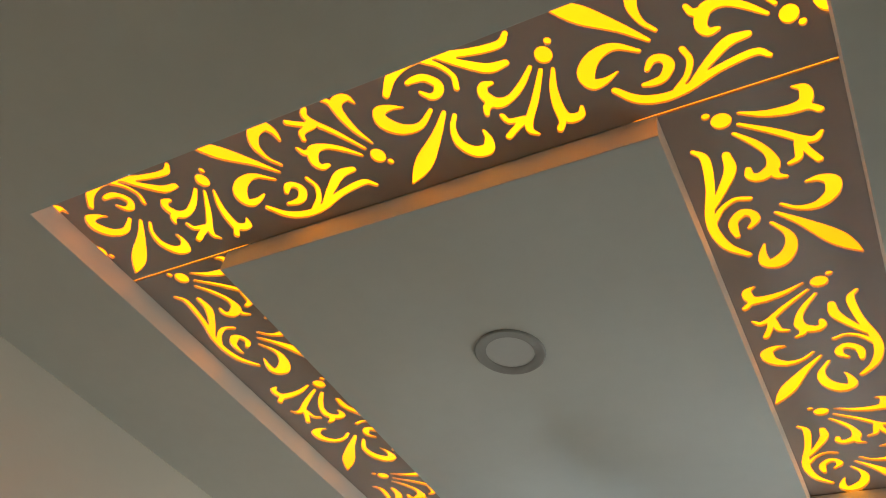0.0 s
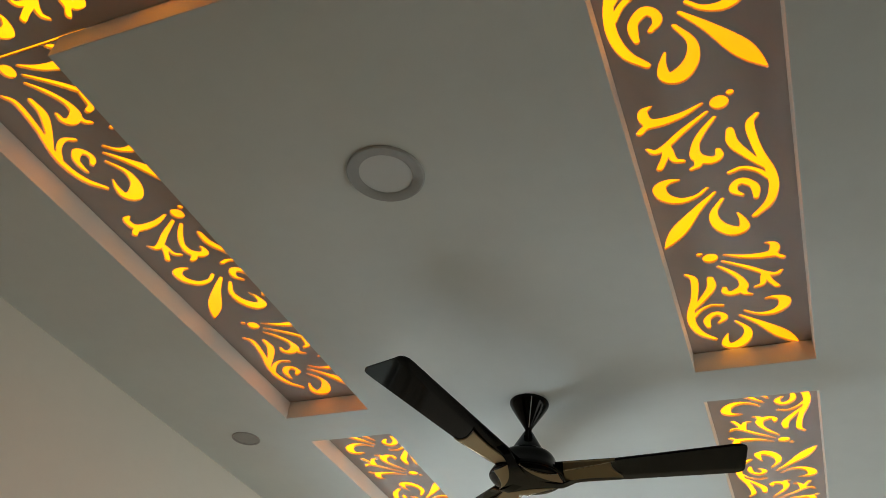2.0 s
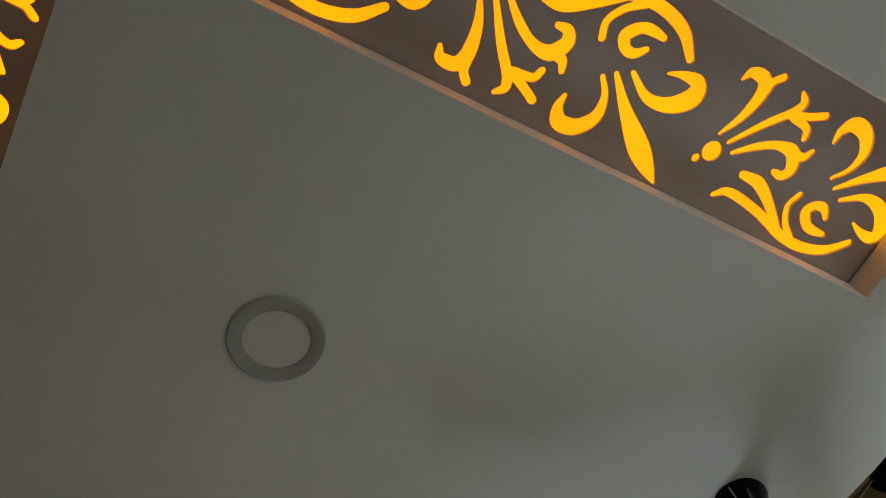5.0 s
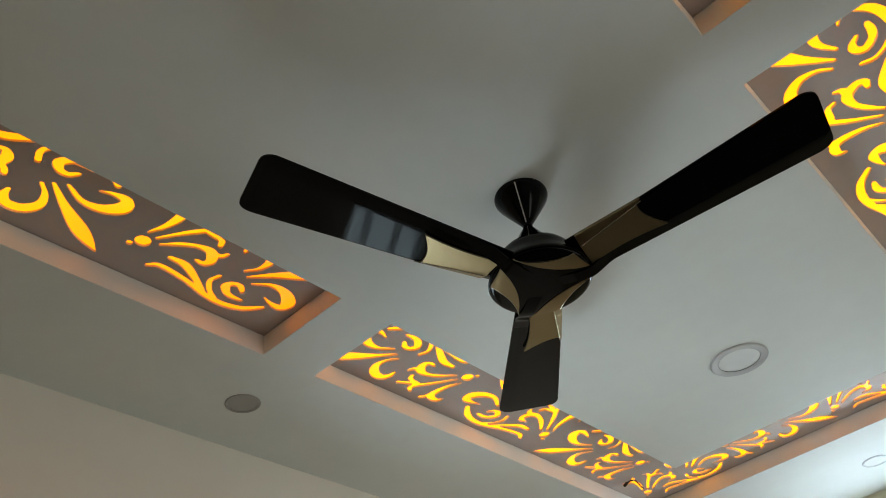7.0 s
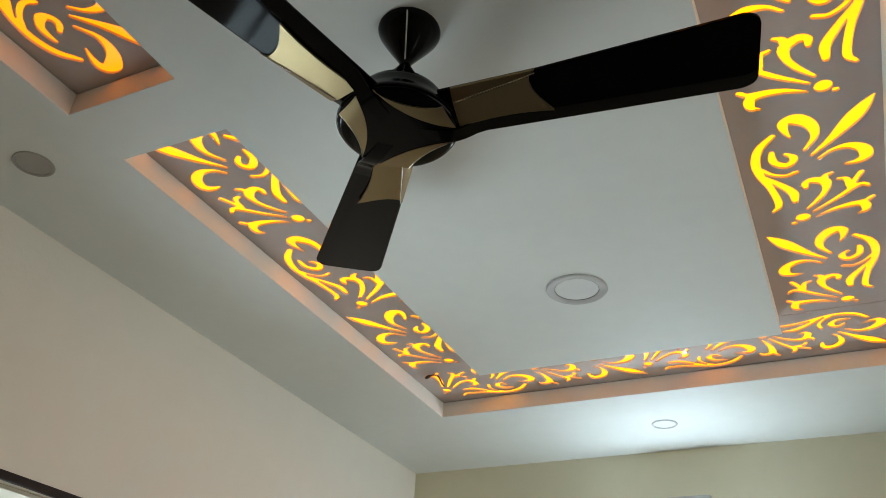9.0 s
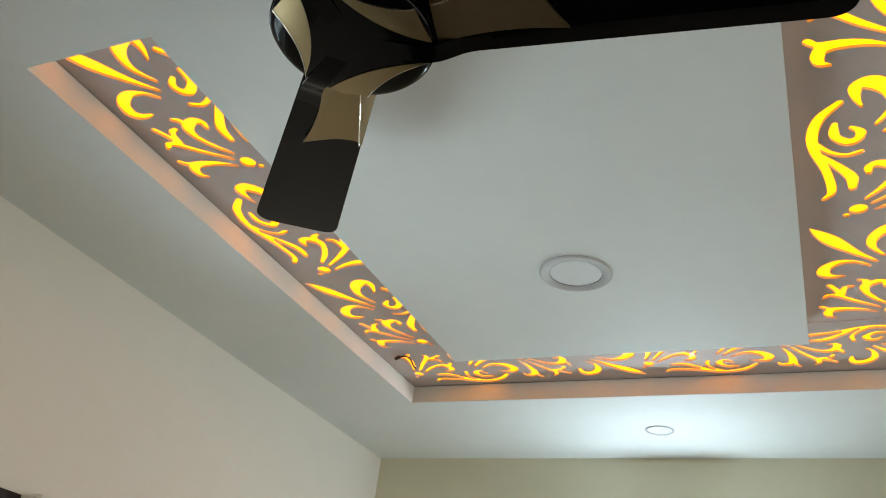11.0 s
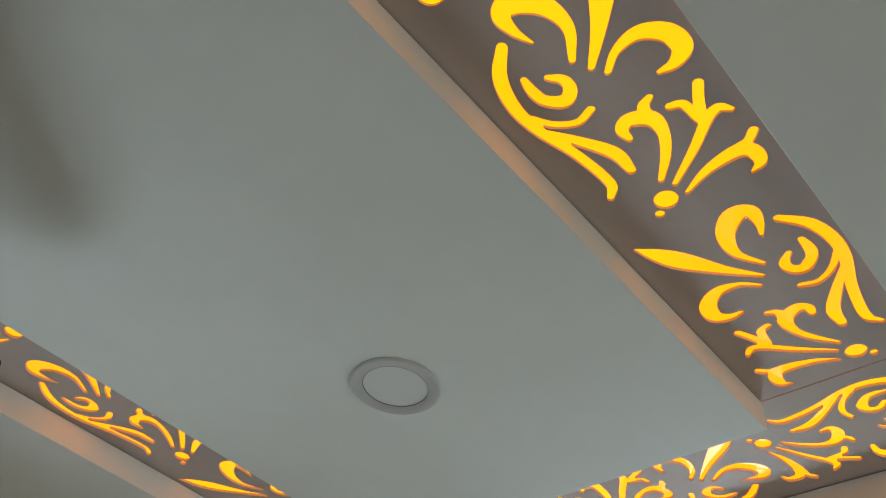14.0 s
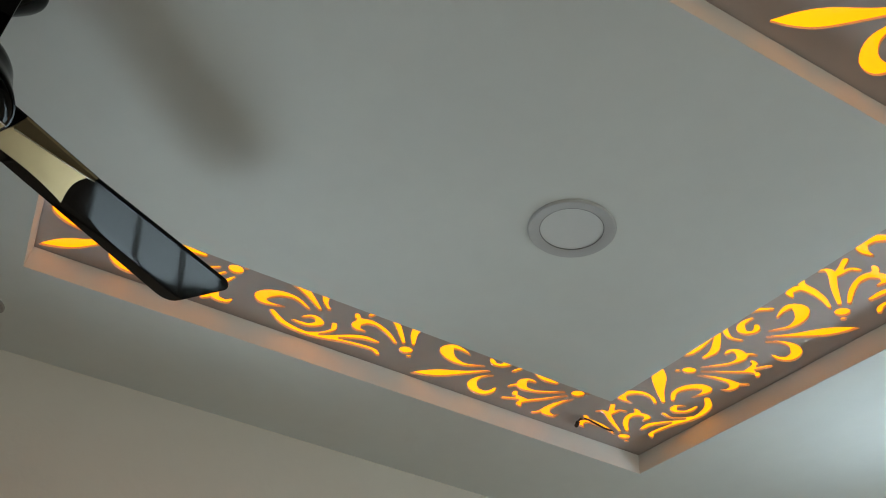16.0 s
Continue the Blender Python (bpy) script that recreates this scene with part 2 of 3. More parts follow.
wall("wall_west", WALL_PALE, "x", WX0, -0.23, WY0 - 0.23, WY1 + 0.23, "pale cream painted wall with a recessed window", (WIN_Y0, WIN_Y1, WIN_Z0, WIN_Z1))
wall("wall_east", WALL_PALE, "x", WX1, 0.23, WY0 - 0.23, WY1 + 0.23, "pale cream painted wall with a wide opening", (-0.5, 2.4, 0.0, 2.12))
wall("wall_north", WALL_CREAM, "y", WY1, 0.23, WX0, WX1, "cream painted end wall under the white ceiling")
wall("wall_south", WALL_CREAM, "y", WY0, -0.23, WX0, WX1, "plain cream painted wall")


# ---- the window in the west wall ----
def build_window():
    win = thing("window_1", pose(WX0 - 0.2, 0, 0), "window with a pale frame and three bright panes", "window", kind="structure")
    y0, y1, z0, z1, w = WIN_Y0, WIN_Y1, WIN_Z0, WIN_Z1, 0.025
    for a, b in (((0, y0, z0), (0.05, y0 + w, z1)), ((0, y1 - w, z0), (0.05, y1, z1)), ((0, y0 + w, z0), (0.05, y1 - w, z0 + w)), ((0, y0 + w, z1 - w), (0.05, y1 - w, z1))):
        part("window_frame", box_mesh("window_frame", a, b, 0.003), FRAME, win)
    third = (y1 - y0 - 2 * w) / 3
    for k in (1, 2):
        y = y0 + w + k * third
        part("mullion", box_mesh("mullion", (0.004, y - 0.008, z0 + w), (0.046, y + 0.008, z1 - w), 0.003), FRAME, win)
    part("transom", box_mesh("transom", (0.047, y0 + w, 1.62), (0.06, y1 - w, 1.65), 0.003), FRAME, win)
    for k in range(3):
        a, b = y0 + w + k * third + 0.008 * (k > 0), y0 + w + (k + 1) * third - 0.008 * (k < 2)
        pane = part("pane", box_mesh("pane", (0.022, a, z0 + w), (0.027, b, z1 - w)), GLASS, win)
        pane.visible_shadow = False
    # added panel: its darker colour tones down the head that the daylight overlights
    part("soffit_dimmer", box_mesh("soffit_dimmer", (0.052, y0 + 0.001, z1 - 0.012), (0.197, y1 - 0.001, z1 - 0.001), 0.002), TAN, win, "tan panel added under the window head to dim it")
    part("window_sill", box_mesh("window_sill", (0.05, y0 - 0.0, z0), (0.235, y1, z0 + 0.025), 0.004), FRAME, win)


build_window()

lintel = part("window_pelmet", box_mesh("window_pelmet", (WX0, -0.9, 2.0985), (WX0 + 0.014, WIN_Y1 + 0.002, 2.121), 0.003), WOOD_DARK)
tagged(lintel, "thin dark stained wooden pelmet rail above the window", "pelmet")


def build_curtain():
    """A gathered curtain end beside the window, with loops at the top."""
    root = thing("curtain", pose(WX0 + 0.04, 1.02, 0), "gathered pale printed curtain drawn aside by the window", "curtain")
    n, ys = 90, 0.145
    verts, faces = [], []
    levels = [0.35, 0.9, 1.5, 1.95, 2.07, 2.11, 2.125]
    for z in levels:
        top = 0.45 if z > 2.06 else 1.0
        for k in range(n):
            s = k / (n - 1)
            y = -ys + 2 * ys * s
            x = 0.02 * top * math.sin(s * 34 + 0.6 * math.sin(z * 3)) + 0.008 * math.sin(s * 13 + z)
            verts.append((x, y, z + (0.004 * math.sin(s * 21) if z > 2.12 else 0)))
    for j in range(len(levels) - 1):
        faces += [(j * n + k, j * n + k + 1, (j + 1) * n + k + 1, (j + 1) * n + k) for k in range(n - 1)]
    me = mesh_from("cloth", verts, faces)
    ob = part("cloth", me, CLOTH, root, smooth=60)
    m = ob.modifiers.new("thickness", "SOLIDIFY")
    m.thickness = 0.003
    for y, z, w in ((-0.085, 2.105, 0.01), (-0.02, 2.108, 0.014), (0.06, 2.098, 0.012), (0.105, 2.112, 0.016)):
        part("printed_leaf", box_mesh("printed_leaf", (0.024, y - w, z - 0.016), (0.029, y + w, z + 0.012), 0.002), CLOTH_DARK, root, "dark printed motif")


build_curtain()


# ---- amber fretwork panels ----
# One motif: strokes as (along, across, half width) in centimetres from its dot.
MOTIF = {
    "curl": [(-1.2, 3.3, 0.4), (0.7, 7.6, 0.9), (1.4, 12.4, 1.3), (0.3, 14.6, 1.3), (-2.3, 14.7, 1.0), (-3.3, 13.0, 0.4)],
    "curl_bud": [(1.8, 12.9, 0.9), (2.1, 15.0, 0.8), (3.3, 16.4, 0.8)],
    "twig": [(1.3, 2.7, 0.5), (5.3, 8.2, 0.8), (8.7, 12.2, 0.9), (9.6, 14.4, 0.9), (8.3, 15.8, 0.5)],
}
MOTIF["twig_end"] = [(8.5, 11.6, 0.8), (11.9, 12.8, 0.8), (14.8, 14.3, 0.8)]
MOTIF["twig_side"] = [(9.4, 11.4, 0.7), (12.9, 11.0, 0.8), (13.8, 9.3, 0.7)]
MOTIF["lily"] = [(3.1, 1.4, 0.5), (6.6, 4.3, 0.8), (10.2, 6.2, 0.9), (13.5, 6.2, 1.4), (15.2, 3.6, 1.3), (14.3, 1.8, 1.0), (12.4, 1.8, 0.6)]
MOTIF["lily_bud"] = [(12.8, 6.0, 0.9), (15.8, 6.3, 0.9), (16.8, 7.9, 0.6)]
MOTIF["branch"] = [(4.6, -7.1, 0.6), (7.2, -5.4, 0.9), (14.6, -6.4, 0.9), (21.7, -8.5, 1.0), (27.1, -8.8, 1.1), (32.0, -7.2, 1.1), (35.6, -3.7, 0.8)]
MOTIF["branch_inner"] = [(7.4, -1.2, 0.8), (11.4, -1.4, 1.2), (15.9, -4.2, 1.0), (21.1, -8.2, 0.6)]
MOTIF["branch_hook"] = [(20.0, 0.3, 0.7), (19.3, -2.6, 0.7), (21.0, -5.8, 0.7), (23.9, -8.1, 0.7)]
MOTIF["scroll"] = [(27.9, -1.5, 0.6), (26.3, 0.1, 0.9), (24.4, -0.1, 1.0), (23.4, -2.0, 1.2), (25.2, -4.3, 1.0), (27.4, -4.8, 0.9), (29.6, -4.6, 0.6)]
MOTIF["petal_near"] = [(23.6, 5.6, 0.5), (25.7, 8.3, 0.7), (26.2, 12.0, 1.2), (24.0, 15.0, 1.5), (20.9, 15.5, 1.5), (19.4, 13.5, 1.0), (19.4, 11.2, 0.5)]
MOTIF["petal_mid"] = [(25.5, 4.2, 0.5), (30.0, 8.5, 1.1), (35.8, 13.1, 2.0), (39.4, 15.7, 1.5), (42.4, 17.8, 0.3)]
MOTIF["petal_far"] = [(28.0, 2.8, 0.5), (32.4, 5.3, 0.9), (36.8, 4.7, 1.5), (39.8, 1.9, 1.9), (39.2, -0.7, 1.4), (36.4, -0.8, 0.8), (33.6, 0.2, 0.3)]


def disc(c, r, n=18):
    return [c + r * np.array((math.cos(2 * math.pi * k / n), math.sin(2 * math.pi * k / n))) for k in range(n)]


def motif_faces():
    """Convex pieces that together cover one motif, in metres."""
    out = [disc(np.zeros(2), 0.019, 24), disc(np.array((-0.0200, -0.0230)), 0.0082, 14)]
    for pts in MOTIF.values():
        line = [np.array((p[0] + 0.6, p[1] * (0.93 if p[1] < 0 else 1.0), p[2])) / 100 for p in smooth_line(pts)]
        for k, p in enumerate(line):
            d = line[min(k + 1, len(line) - 1)][:2] - line[max(k - 1, 0)][:2]
            d /= np.linalg.norm(d)
            side = np.array((-d[1], d[0])) * p[2]
            here = (p[:2] + side, p[:2] - side)
            if k:
                out.append([last[0], last[1], here[1]])
                out.append([last[0], here[1], here[0]])
            last = here
        for p in (line[0], line[-1]):
            out.append(disc(p[:2], p[2], 12))
    return out


PIECES = motif_faces()


def fret_mesh(name, u0, u1, v0, v1, dots, stretch, thick=0.0065):
    """A board u0..u1 along and v0..v1 across with motifs cut through it; dots: (along, across, mirrored)."""
    from mathutils.geometry import delaunay_2d_cdt
    pts, faces = [], []

    def face(poly):
        area = sum(a[0] * b[1] - a[1] * b[0] for a, b in zip(poly, poly[1:] + poly[:1]))
        if abs(area) < 1e-8:
            return
        poly = poly if area > 0 else poly[::-1]
        faces.append(list(range(len(pts), len(pts) + len(poly))))
        pts.extend(Vector((float(p[0]), float(p[1]))) for p in poly)

    face([(u0, v0), (u1, v0), (u1, v1), (u0, v1)])
    for du, dv, flip in dots:
        for poly in PIECES:
            q = [(du + p[0] * stretch, dv + p[1] * (-1 if flip else 1)) for p in poly]
            if max(p[0] for p in q) > u0 and min(p[0] for p in q) < u1:
                face(q)
    vs, _, fs, _, _, orig = delaunay_2d_cdt(pts, [], faces, 1, 1e-5)
    keep = [f for f, o in zip(fs, orig) if list(o) == [0]]
    n = len(vs)
    verts = [(v.x, v.y, 0.0) for v in vs] + [(v.x, v.y, thick) for v in vs]
    out = [tuple(reversed(f)) for f in keep] + [tuple(i + n for i in f) for f in keep]
    seen = {}
    for f in keep:
        for a, b in zip(f, list(f[1:]) + [f[0]]):
            seen[(a, b)] = 1
    for a, b in seen:
        if (b, a) not in seen:
            out.append((a, b, b + n, a + n))
    me = bpy.data.meshes.new(name)
    me.from_pydata(verts, [], out)
    bm = bmesh.new()
    bm.from_mesh(me)
    bmesh.ops.delete(bm, geom=[v for v in bm.verts if not v.link_faces], context="VERTS")
    bm.to_mesh(me)
    bm.free()
    return me


ZB = 2.814           # underside of the boards
OVER = 0.03          # how far they run over the dropped ceiling
STEP = 0.4935


def fret_panel(m, board, size, label, sheet):
    """The board and the lit sheet behind it; size: u0, u1, v0, v1."""
    root = thing("fretwork_panel", m, label, "ceiling panel", "amber fretwork panels")
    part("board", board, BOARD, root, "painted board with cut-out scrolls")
    u0, u1, v0, v1 = size
    part("light_sheet", box_mesh("light_sheet", (u0, v0, 0.009), (u1, v1, 0.012)), sheet, root, "glowing amber acrylic sheet")
    bm = bmesh.new()
    for lo, hi in (((u0, v0, 0.024), (u1, v1, 0.028)), ((u0, v0 - 0.003, 0.0068), (u1, v0 - 0.0005, 0.028)), ((u0, v1 + 0.0005, 0.0068), (u1, v1 + 0.003, 0.028)), ((u1 + 0.0005, v0, 0.0068), (u1 + 0.003, v1, 0.028))):
        one = box_mesh("side", lo, hi)
        bm.from_mesh(one)
        bpy.data.meshes.remove(one)
    tray = bpy.data.meshes.new("light_tray")
    bm.to_mesh(tray)
    bm.free()
    part("light_tray", tray, CEILING, root, "white tray behind the lit sheet")
    return root


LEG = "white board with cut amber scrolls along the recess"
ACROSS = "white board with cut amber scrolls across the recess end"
along_y = Matrix(((0, 1, 0, 0), (1, 0, 0, 0), (0, 0, 1, 0), (0, 0, 0, 1)))    # u along y, v along x
along_back = Matrix(((0, 1, 0, 0), (-1, 0, 0, 0), (0, 0, 1, 0), (0, 0, 0, 1)))  # u against y

D = 0.041
for x, y, start in ((0.165, -1.426, -0.0315), (1.4675, -1.404, -0.0535)):
    size = (start, 1.445, -0.187, 0.187)
    leg = fret_mesh("leg_board", *size, [(0.0, -D, False), (STEP, D, True), (2 * STEP, -D, False)], 1.0)
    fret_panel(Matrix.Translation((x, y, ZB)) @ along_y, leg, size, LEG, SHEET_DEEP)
size = (-0.0262, 1.455, -0.187, 0.187)
dots = [(0.0, D, True), (STEP, -D, False), (2 * STEP, D, True)]
leg = fret_mesh("leg_board_back", *size, dots, 1.0)
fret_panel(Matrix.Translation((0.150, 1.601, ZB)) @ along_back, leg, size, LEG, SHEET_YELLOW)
size = (-0.0455, 1.432, -0.187, 0.187)
leg = fret_mesh("leg_board_back", *size, dots, 1.0)
fret_panel(Matrix.Translation((1.485, 1.578, ZB)) @ along_back, leg, size, LEG, SHEET_YELLOW)

flip_x = Matrix(((-1, 0, 0, 0), (0, 1, 0, 0), (0, 0, 1, 0), (0, 0, 0, 1)))
size = (-XO1 - OVER, OVER, -0.186, 0.1545)
board = fret_mesh("cross_board", *size, [(-1.978, 0.043, True), (-1.580, 0.043, True), (-1.182, -0.043, False), (-0.785, 0.043, True), (-0.387, -0.043, False), (0.011, 0.043, True)], 0.85)
fret_panel(Matrix.Translation((0, -1.6185, ZB)) @ flip_x, board, size, ACROSS, SHEET_MID)
size = (-OVER, XO1 + OVER, -0.180, 0.19)
board = fret_mesh("cross_board_far", *size, [(0.069, 0.05, True), (0.467, -0.05, False), (0.864, 0.05, True), (1.264, -0.05, False), (1.662, 0.05, True)], 0.87)
fret_panel(Matrix.Translation((-0.004, 1.8075, ZB)), board, size, ACROSS, SHEET_YELLOW)


# ---- lamps in the ceiling ----
def downlight(x, y, r, ring, diff, label, inner=0.66, gap=GASKET, deep=1.0):
    root = thing("downlight", pose(x, y, ZC), label, "ceiling light", "downlights")
    ri = r * inner
    part("trim_ring", lathe_mesh("trim_ring", [(r, 0.003), (r, -0.003 * deep), (r - 0.003, -0.006 * deep), (ri + 0.002, -0.0045 * deep), (ri, -0.003), (ri, 0.003)]), ring, root, smooth=40)
    part("gasket", lathe_mesh("gasket", [(ri - 0.0002, 0.002), (ri - 0.0002, -0.0028), (ri - 0.0014, -0.0028), (ri - 0.0014, 0.002)]), gap, root, "dark gap round the diffuser", smooth=40)
    part("diffuser", lathe_mesh("diffuser", [(ri - 0.0016, 0.002), (ri - 0.0016, -0.0012), (ri * 0.6, -0.0016), (0, -0.0018)]), diff, root, smooth=40)
    return root


downlight(0.812, -0.973, 0.086, RING, DIFFUSER, "round flush ceiling light with a grey ring, unlit", 0.7, RING)
downlight(0.818, 1.137, 0.088, RING_WHITE, DIFFUSER, "round flush ceiling light with a pale ring, unlit", 0.73)
downlight(-0.224, 0.102, 0.05, DIFFUSER_GREY, DIFFUSER_GREY, "small round grey spotlight in the ceiling, unlit", 0.86, DIFFUSER_GREY, 0.65)
downlight(1.858, 0.096, 0.05, DIFFUSER_GREY, DIFFUSER_GREY, "small round grey spotlight in the ceiling, unlit", 0.86, DIFFUSER_GREY, 0.65)
downlight(0.816, 2.295, 0.05, RING_WHITE, DIFFUSER, "small round white ceiling light near the end wall", 0.85, DIFFUSER, 0.65)


def wall_lamp():
    root = thing("wall_lamp", pose(0.83, WY1, 2.44), "lit white box lamp high on the cream end wall", "wall light")
    part("housing", box_mesh("housing", (-0.09, -0.04, -0.055), (0.09, 0, 0.105), 0.008, 3), RING_WHITE, root)
    part("back_plate", box_mesh("back_plate", (-0.088, -0.014, -0.285), (0.088, 0, -0.057), 0.004), RING_WHITE, root)
    part("diffuser", box_mesh("diffuser", (-0.062, -0.066, -0.265), (0.062, -0.0145, -0.059), 0.016, 4), LAMP_WHITE, root, "glowing cool white diffuser")


wall_lamp()


# ---- a loose wire that hangs out of a panel ----
def loose_wire():
    root = thing("loose_wire", pose(0.07, 1.82, ZB), "short brown wire end hanging from the panel", "wire")
    pts = smooth_line([(0.002, 0.0, 0.004), (0.013, -0.045, -0.006), (0.027, -0.093, -0.009), (0.033, -0.126, -0.01), (0.022, -0.14, -0.01), (0.0, -0.133, -0.009)], 6)
    part("sleeve", tube_mesh("sleeve", pts, 0.0028), WIRE, root, smooth=60)
    part("bare_end", tube_mesh("bare_end", [(0.001, -0.1335, -0.009), (-0.007, -0.13, -0.01), (-0.016, -0.1265, -0.011)], 0.0062), WIRE, root, "dark taped end", smooth=60)
    part("bare_strand", tube_mesh("bare_strand", [(0.03, -0.133, -0.01), (0.036, -0.142, -0.013), (0.04, -0.152, -0.015)], 0.0022), TAN, root, "short pale strand", smooth=60)


loose_wire()


# ---- the ceiling fan ----
FAN = (0.821, 0.069)
TURN = 130.3          # heading of one blade


def ribbon(name, stations, thick):
    """A bent plate: stations of cross-section points, each a row across; thickened upwards."""
    verts, faces = [], []
    n = len(stations[0])
    for row in stations:
        verts += [tuple(p) for p in row]
    off = len(verts)
    verts += [(p[0], p[1], p[2] + thick) for p in verts[:off]]
    m = len(stations)
    for i in range(m - 1):
        for j in range(n - 1):
            a, b, c, d = i * n + j, i * n + j + 1, (i + 1) * n + j + 1, (i + 1) * n + j
            faces += [(a, b, c, d), (a + off, d + off, c + off, b + off)]
    for i in range(m - 1):
        for j in (0, n - 1):
            a, b = i * n + j, (i + 1) * n + j
            faces.append((a, b, b + off, a + off))
    for i in (0, m - 1):
        for j in range(n - 1):
            a, b = i * n + j, i * n + j + 1
            faces.append((a, b, b + off, a + off))
    return mesh_from(name, verts, faces)


def blade_edge(r):
    """Where the two long edges lie at radius r: the ccw one and the cw one."""
    s = max(0.0, min(1.0, (r - 0.085) / 0.515))
    left, right = 0.047 + 0.026 * s, -(0.053 + 0.031 * s)
    # rounded corners at the tip
    if r > 0.575:
        k = (r - 0.575) / 0.031
        cut = 0.024 * (1 - math.sqrt(max(0.0, 1 - k * k)))
        left, right = left - cut, right + cut
    return left, right


def fold(r):
    """Width of the flange along the cw edge: it runs out at the end of the gold sleeve."""
    return 0.0025 + 0.0195 * max(0.0, 1 - (r - 0.1) / 0.158)


def blade_height(r, y):
    """The plate is pitched, with a narrow flange bent along each edge."""
    left, right = blade_edge(min(r, 0.57))
    z = PITCH * y + RISE * (r - 0.1)
    fl = left - 0.030
    fr = right + fold(r)
    if y > fl:
        z += FLANGE_CCW * (y - fl)
    if y < fr:
        z += FLANGE_CW * (fr - y)
    return z


PITCH, RISE, FLANGE_CCW, FLANGE_CW = -0.07, 0.104, 0.12, 0.45


def build_fan():
    fan = thing("ceiling_fan", pose(*FAN, ZC, -1.2, 0.4, 0), "glossy black three-blade ceiling fan with gold trim", "ceiling fan")
    part("canopy", lathe_mesh("canopy", [(0.0, 0.003), (0.057, 0.003), (0.0595, -0.002), (0.0597, -0.006), (0.0575, -0.012), (0.0515, -0.023), (0.0395, -0.0425), (0.0275, -0.0615), (0.0165, -0.079), (0.0115, -0.088), (0.0098, -0.0935), (0.0, -0.0935)]), BLACK, fan, smooth=40)
    # the canopy's highlight line, put in as a fixed pale strip
    strip = tube_mesh("canopy_glint", [(0.0588, 0, -0.0095), (0.0515, 0, -0.023), (0.0395, 0, -0.0425), (0.0275, 0, -0.0615), (0.0165, 0, -0.079), (0.0117, 0, -0.088)], 0.0014, 6)
    part("canopy_glint", strip, RING_WHITE, fan, "pale strip for the highlight down the canopy", smooth=60).matrix_basis = pose(0, 0, 0, 0, 0, -66)
    part("down_rod", lathe_mesh("down_rod", [(0.0, -0.088), (0.0085, -0.088), (0.0085, -0.1), (0.0, -0.1)], 24), BLACK, fan, smooth=40)
    part("lower_cup", lathe_mesh("lower_cup", [(0.0, -0.0945), (0.0105, -0.0955), (0.0165, -0.106), (0.027, -0.124), (0.039, -0.145), (0.049, -0.163), (0.053, -0.172), (0.0, -0.172)]), BLACK, fan, smooth=40)
    part("motor_housing", lathe_mesh("motor_housing", [(0.0, -0.1705), (0.056, -0.171), (0.067, -0.1735), (0.0755, -0.179), (0.081, -0.187), (0.0845, -0.196), (0.088, -0.207), (0.0935, -0.2185), (0.1005, -0.23), (0.104, -0.237), (0.105, -0.242), (0.103, -0.246), (0.0, -0.246)], 64), BLACK, fan, smooth=40)
    part("trim_band", lathe_mesh("trim_band", [(0.1052, -0.2415), (0.1072, -0.2425), (0.1072, -0.2438), (0.1052, -0.2445)], 64), BLACK, fan, smooth=40)
    part("bottom_cover", lathe_mesh("bottom_cover", [(0.1045, -0.2445), (0.1045, -0.2478), (0.102, -0.2505), (0.096, -0.2525), (0.08, -0.254), (0.05, -0.255), (0.0, -0.2552)], 64), BLACK, fan, smooth=40)

    def cover_z(r):
        return -0.2552 + 0.0047 * (r / 0.102) ** 4

    def arc(a0, ac, rc, a2, s, rim=0.1035):
        """A curve that bows inwards between two places on the rim."""
        p = [Vector((d * math.cos(radians(a)), d * math.sin(radians(a)))) for d, a in ((rim, a0), (rim * rc, ac), (rim, a2))]
        return (1 - s) ** 2 * p[0] + 2 * s * (1 - s) * p[1] + s * s * p[2]

    # three gold bands on the cover, each from a blade's sleeve round to the next arm of the black cover
    rows, edge = [], []
    for k in range(25):
        s = k / 24
        inner, outer = arc(6, -44, 0.36, -94, s), arc(-25, -60.5, 0.6, -95, s)
        edge.append((outer.x, outer.y, cover_z(outer.length) - 0.0022))
        row = []
        for j in range(6):
            p = inner.lerp(outer, j / 5)
            row.append((p.x, p.y, cover_z(p.length) - 0.0016))
        rows.append(row)
    crescent = ribbon("gold_crescent", rows, 0.0022)
    crescent_edge = tube_mesh("crescent_edge", edge, 0.0009, 6)
    # blades
    stations = []
    for r in list(np.linspace(0.085, 0.57, 26)) + [0.58, 0.588, 0.595, 0.6, 0.604, 0.606]:
        left, right = blade_edge(r)
        ys = [left, left - 0.012, left - 0.029, left - 0.031] + list(np.linspace(left - 0.04, right + fold(r) + 0.006, 5)) + [right + fold(r) + 0.001, right + fold(r) - 0.001, right + fold(r) * 0.45, right]
        stations.append([(r, y, blade_height(r, y)) for y in ys])
    blade = ribbon("blade", stations, 0.004)
    # the gold sleeve near the root, with a curved outline on the ccw side and a hollow outer end
    rows = []
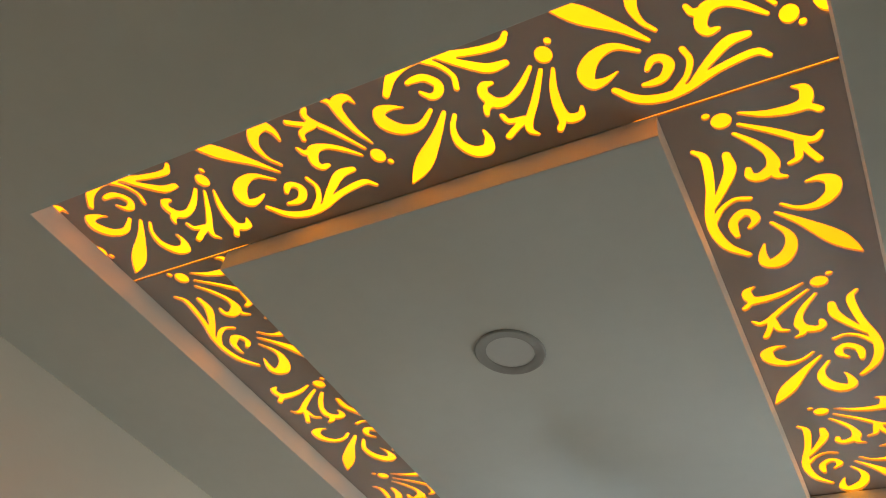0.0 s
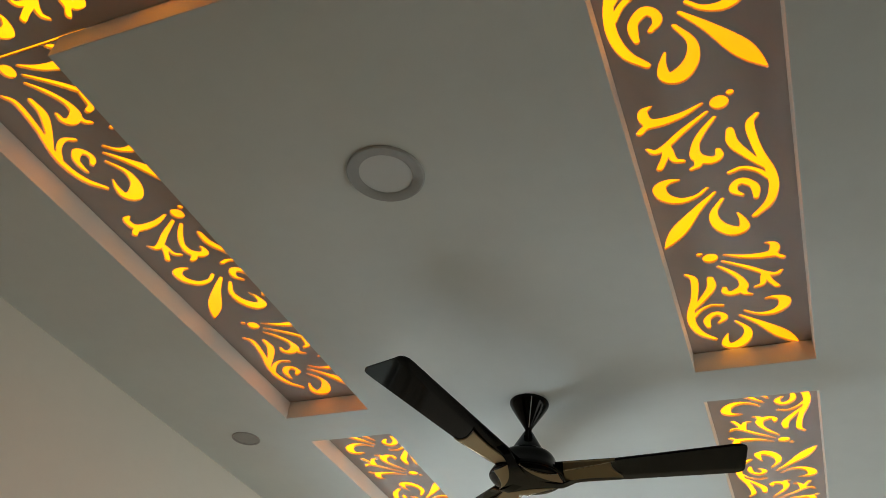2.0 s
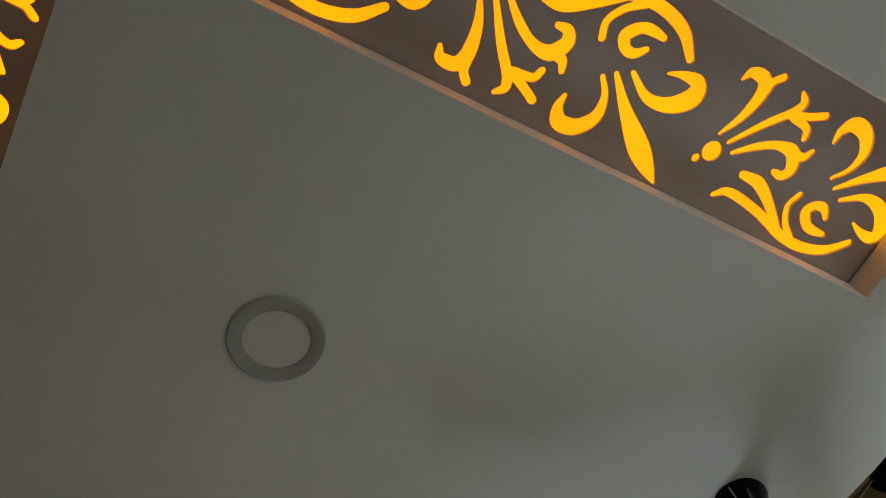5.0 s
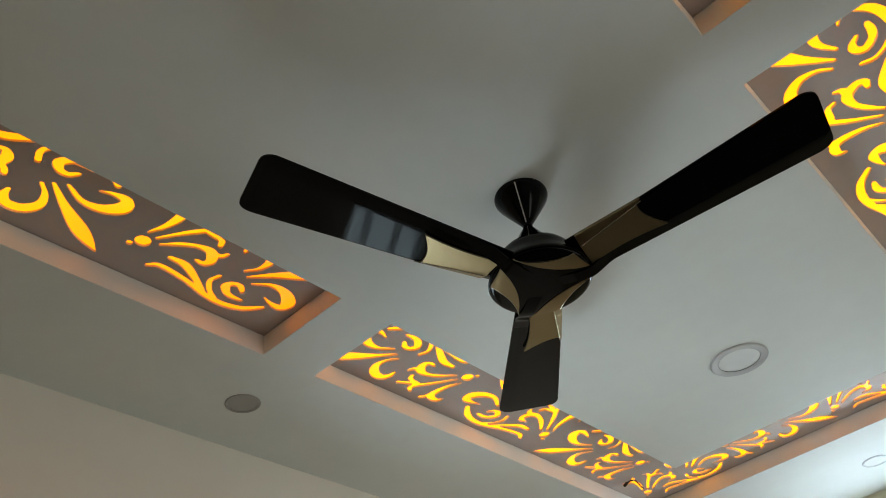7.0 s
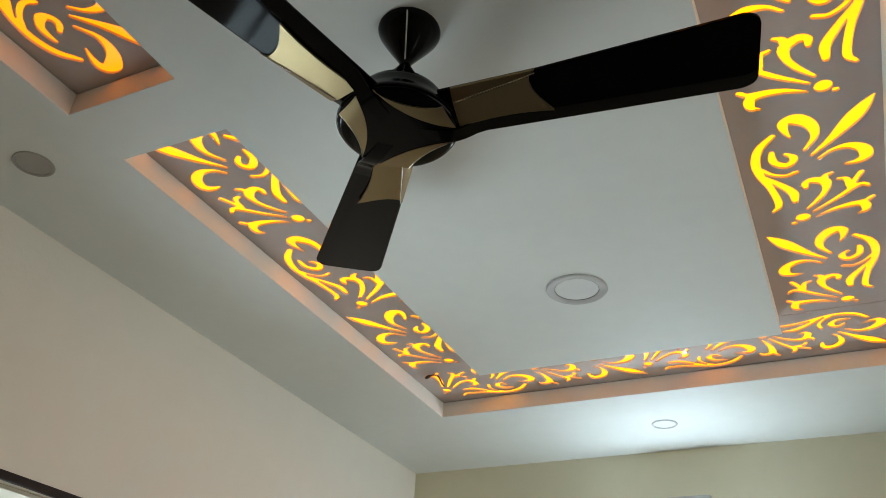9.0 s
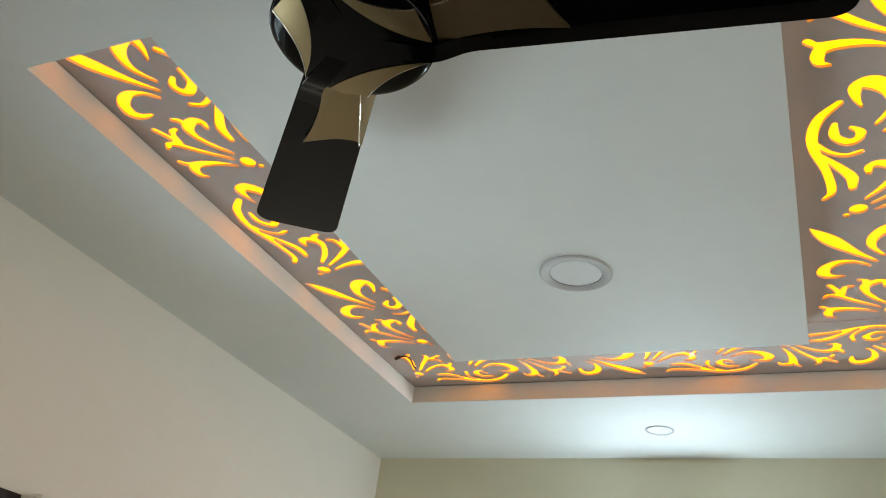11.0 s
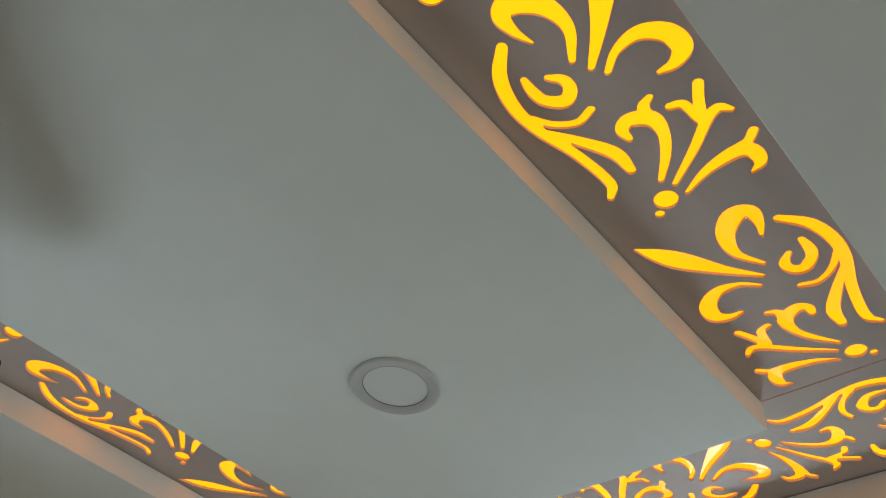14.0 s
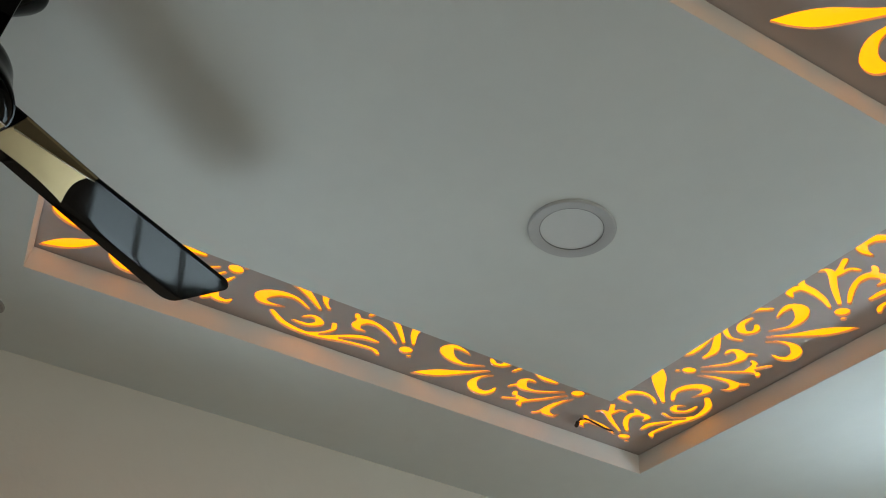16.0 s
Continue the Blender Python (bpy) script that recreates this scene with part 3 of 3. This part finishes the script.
    for k in range(23):
        s = k / 22
        row = []
        for j in range(10):
            q = j / 9
            end = 0.252 + 0.02 * (1 - q) - 0.021 * math.sin(math.pi * q)
            r = 0.108 + (end - 0.108) * s
            left, right = blade_edge(r)
            top = left - 0.020 - 0.018 * math.sin(math.pi * (0.15 + 0.6 * s))
            if j >= 7:
                y = right - 0.001 + (fold(r) + 0.001, fold(r) - 0.0005, 0.0)[j - 7]
            else:
                y = top + (right + fold(r) + 0.004 - top) * j / 6
            row.append((r, y, blade_height(r, y) - 0.003 - 0.065 * max(0.0, y - right - fold(r))))
        rows.append(row)
    sleeve = ribbon("gold_sleeve", rows, 0.0045)
    # bright bead along the fold of the sleeve
    bead = tube_mesh("bead", [(r, blade_edge(r)[1] + fold(r), blade_height(r, blade_edge(r)[1] + fold(r)) - 0.0035) for r in np.linspace(0.112, 0.252, 8)], 0.0013, 6)
    # black arms that carry the cover's star out over the rim into each blade
    rows = []
    for rr, low, high in ((0.03, -0.006, 0.024), (0.06, 0.004, 0.032), (0.08, 0.0095, 0.0385), (0.095, 0.013, 0.0425), (0.105, 0.0155, 0.0445), (0.115, 0.017, 0.046), (0.125, 0.0168, 0.047), (0.135, 0.016, 0.0478), (0.15, 0.0148, 0.049), (0.165, 0.0142, 0.0495), (0.18, 0.0142, 0.05)):
        w = min(1.0, max(0.0, (rr - 0.085) / 0.065))
        w = w * w * (3 - 2 * w)
        across = [low + (high - low) * q / 6 for q in range(7)]
        rows.append([(rr, y, (1 - w) * (-0.0206 if rr > 0.05 else -0.0186) + w * (blade_height(rr, y) - 0.0012 + 0.0022 * (rr > 0.17))) for y in across])
    arm = ribbon("arm", rows, 0.004)
    for k in range(3):
        turn = pose(0, 0, -0.236, 0, 0, TURN + 120 * k)
        b = part("blade", blade, BLADE_BLACK, fan, "glossy black blade", smooth=12)
        b.matrix_basis = turn
        part("gold_sleeve", sleeve, GOLD, b, "brushed gold plate", smooth=12)
        part("bead", bead, CHROME, b, "bright bead", smooth=60)
        part("arm", arm, BLADE_BLACK, fan, smooth=40).matrix_basis = turn
        c = part("gold_crescent", crescent, GOLD, fan, "gold crescent trim", smooth=30)
        c.matrix_basis = pose(0, 0, 0, 0, 0, TURN + 120 * k)
        part("crescent_edge", crescent_edge, CHROME, c, "thin bright edge", smooth=60)


build_fan()
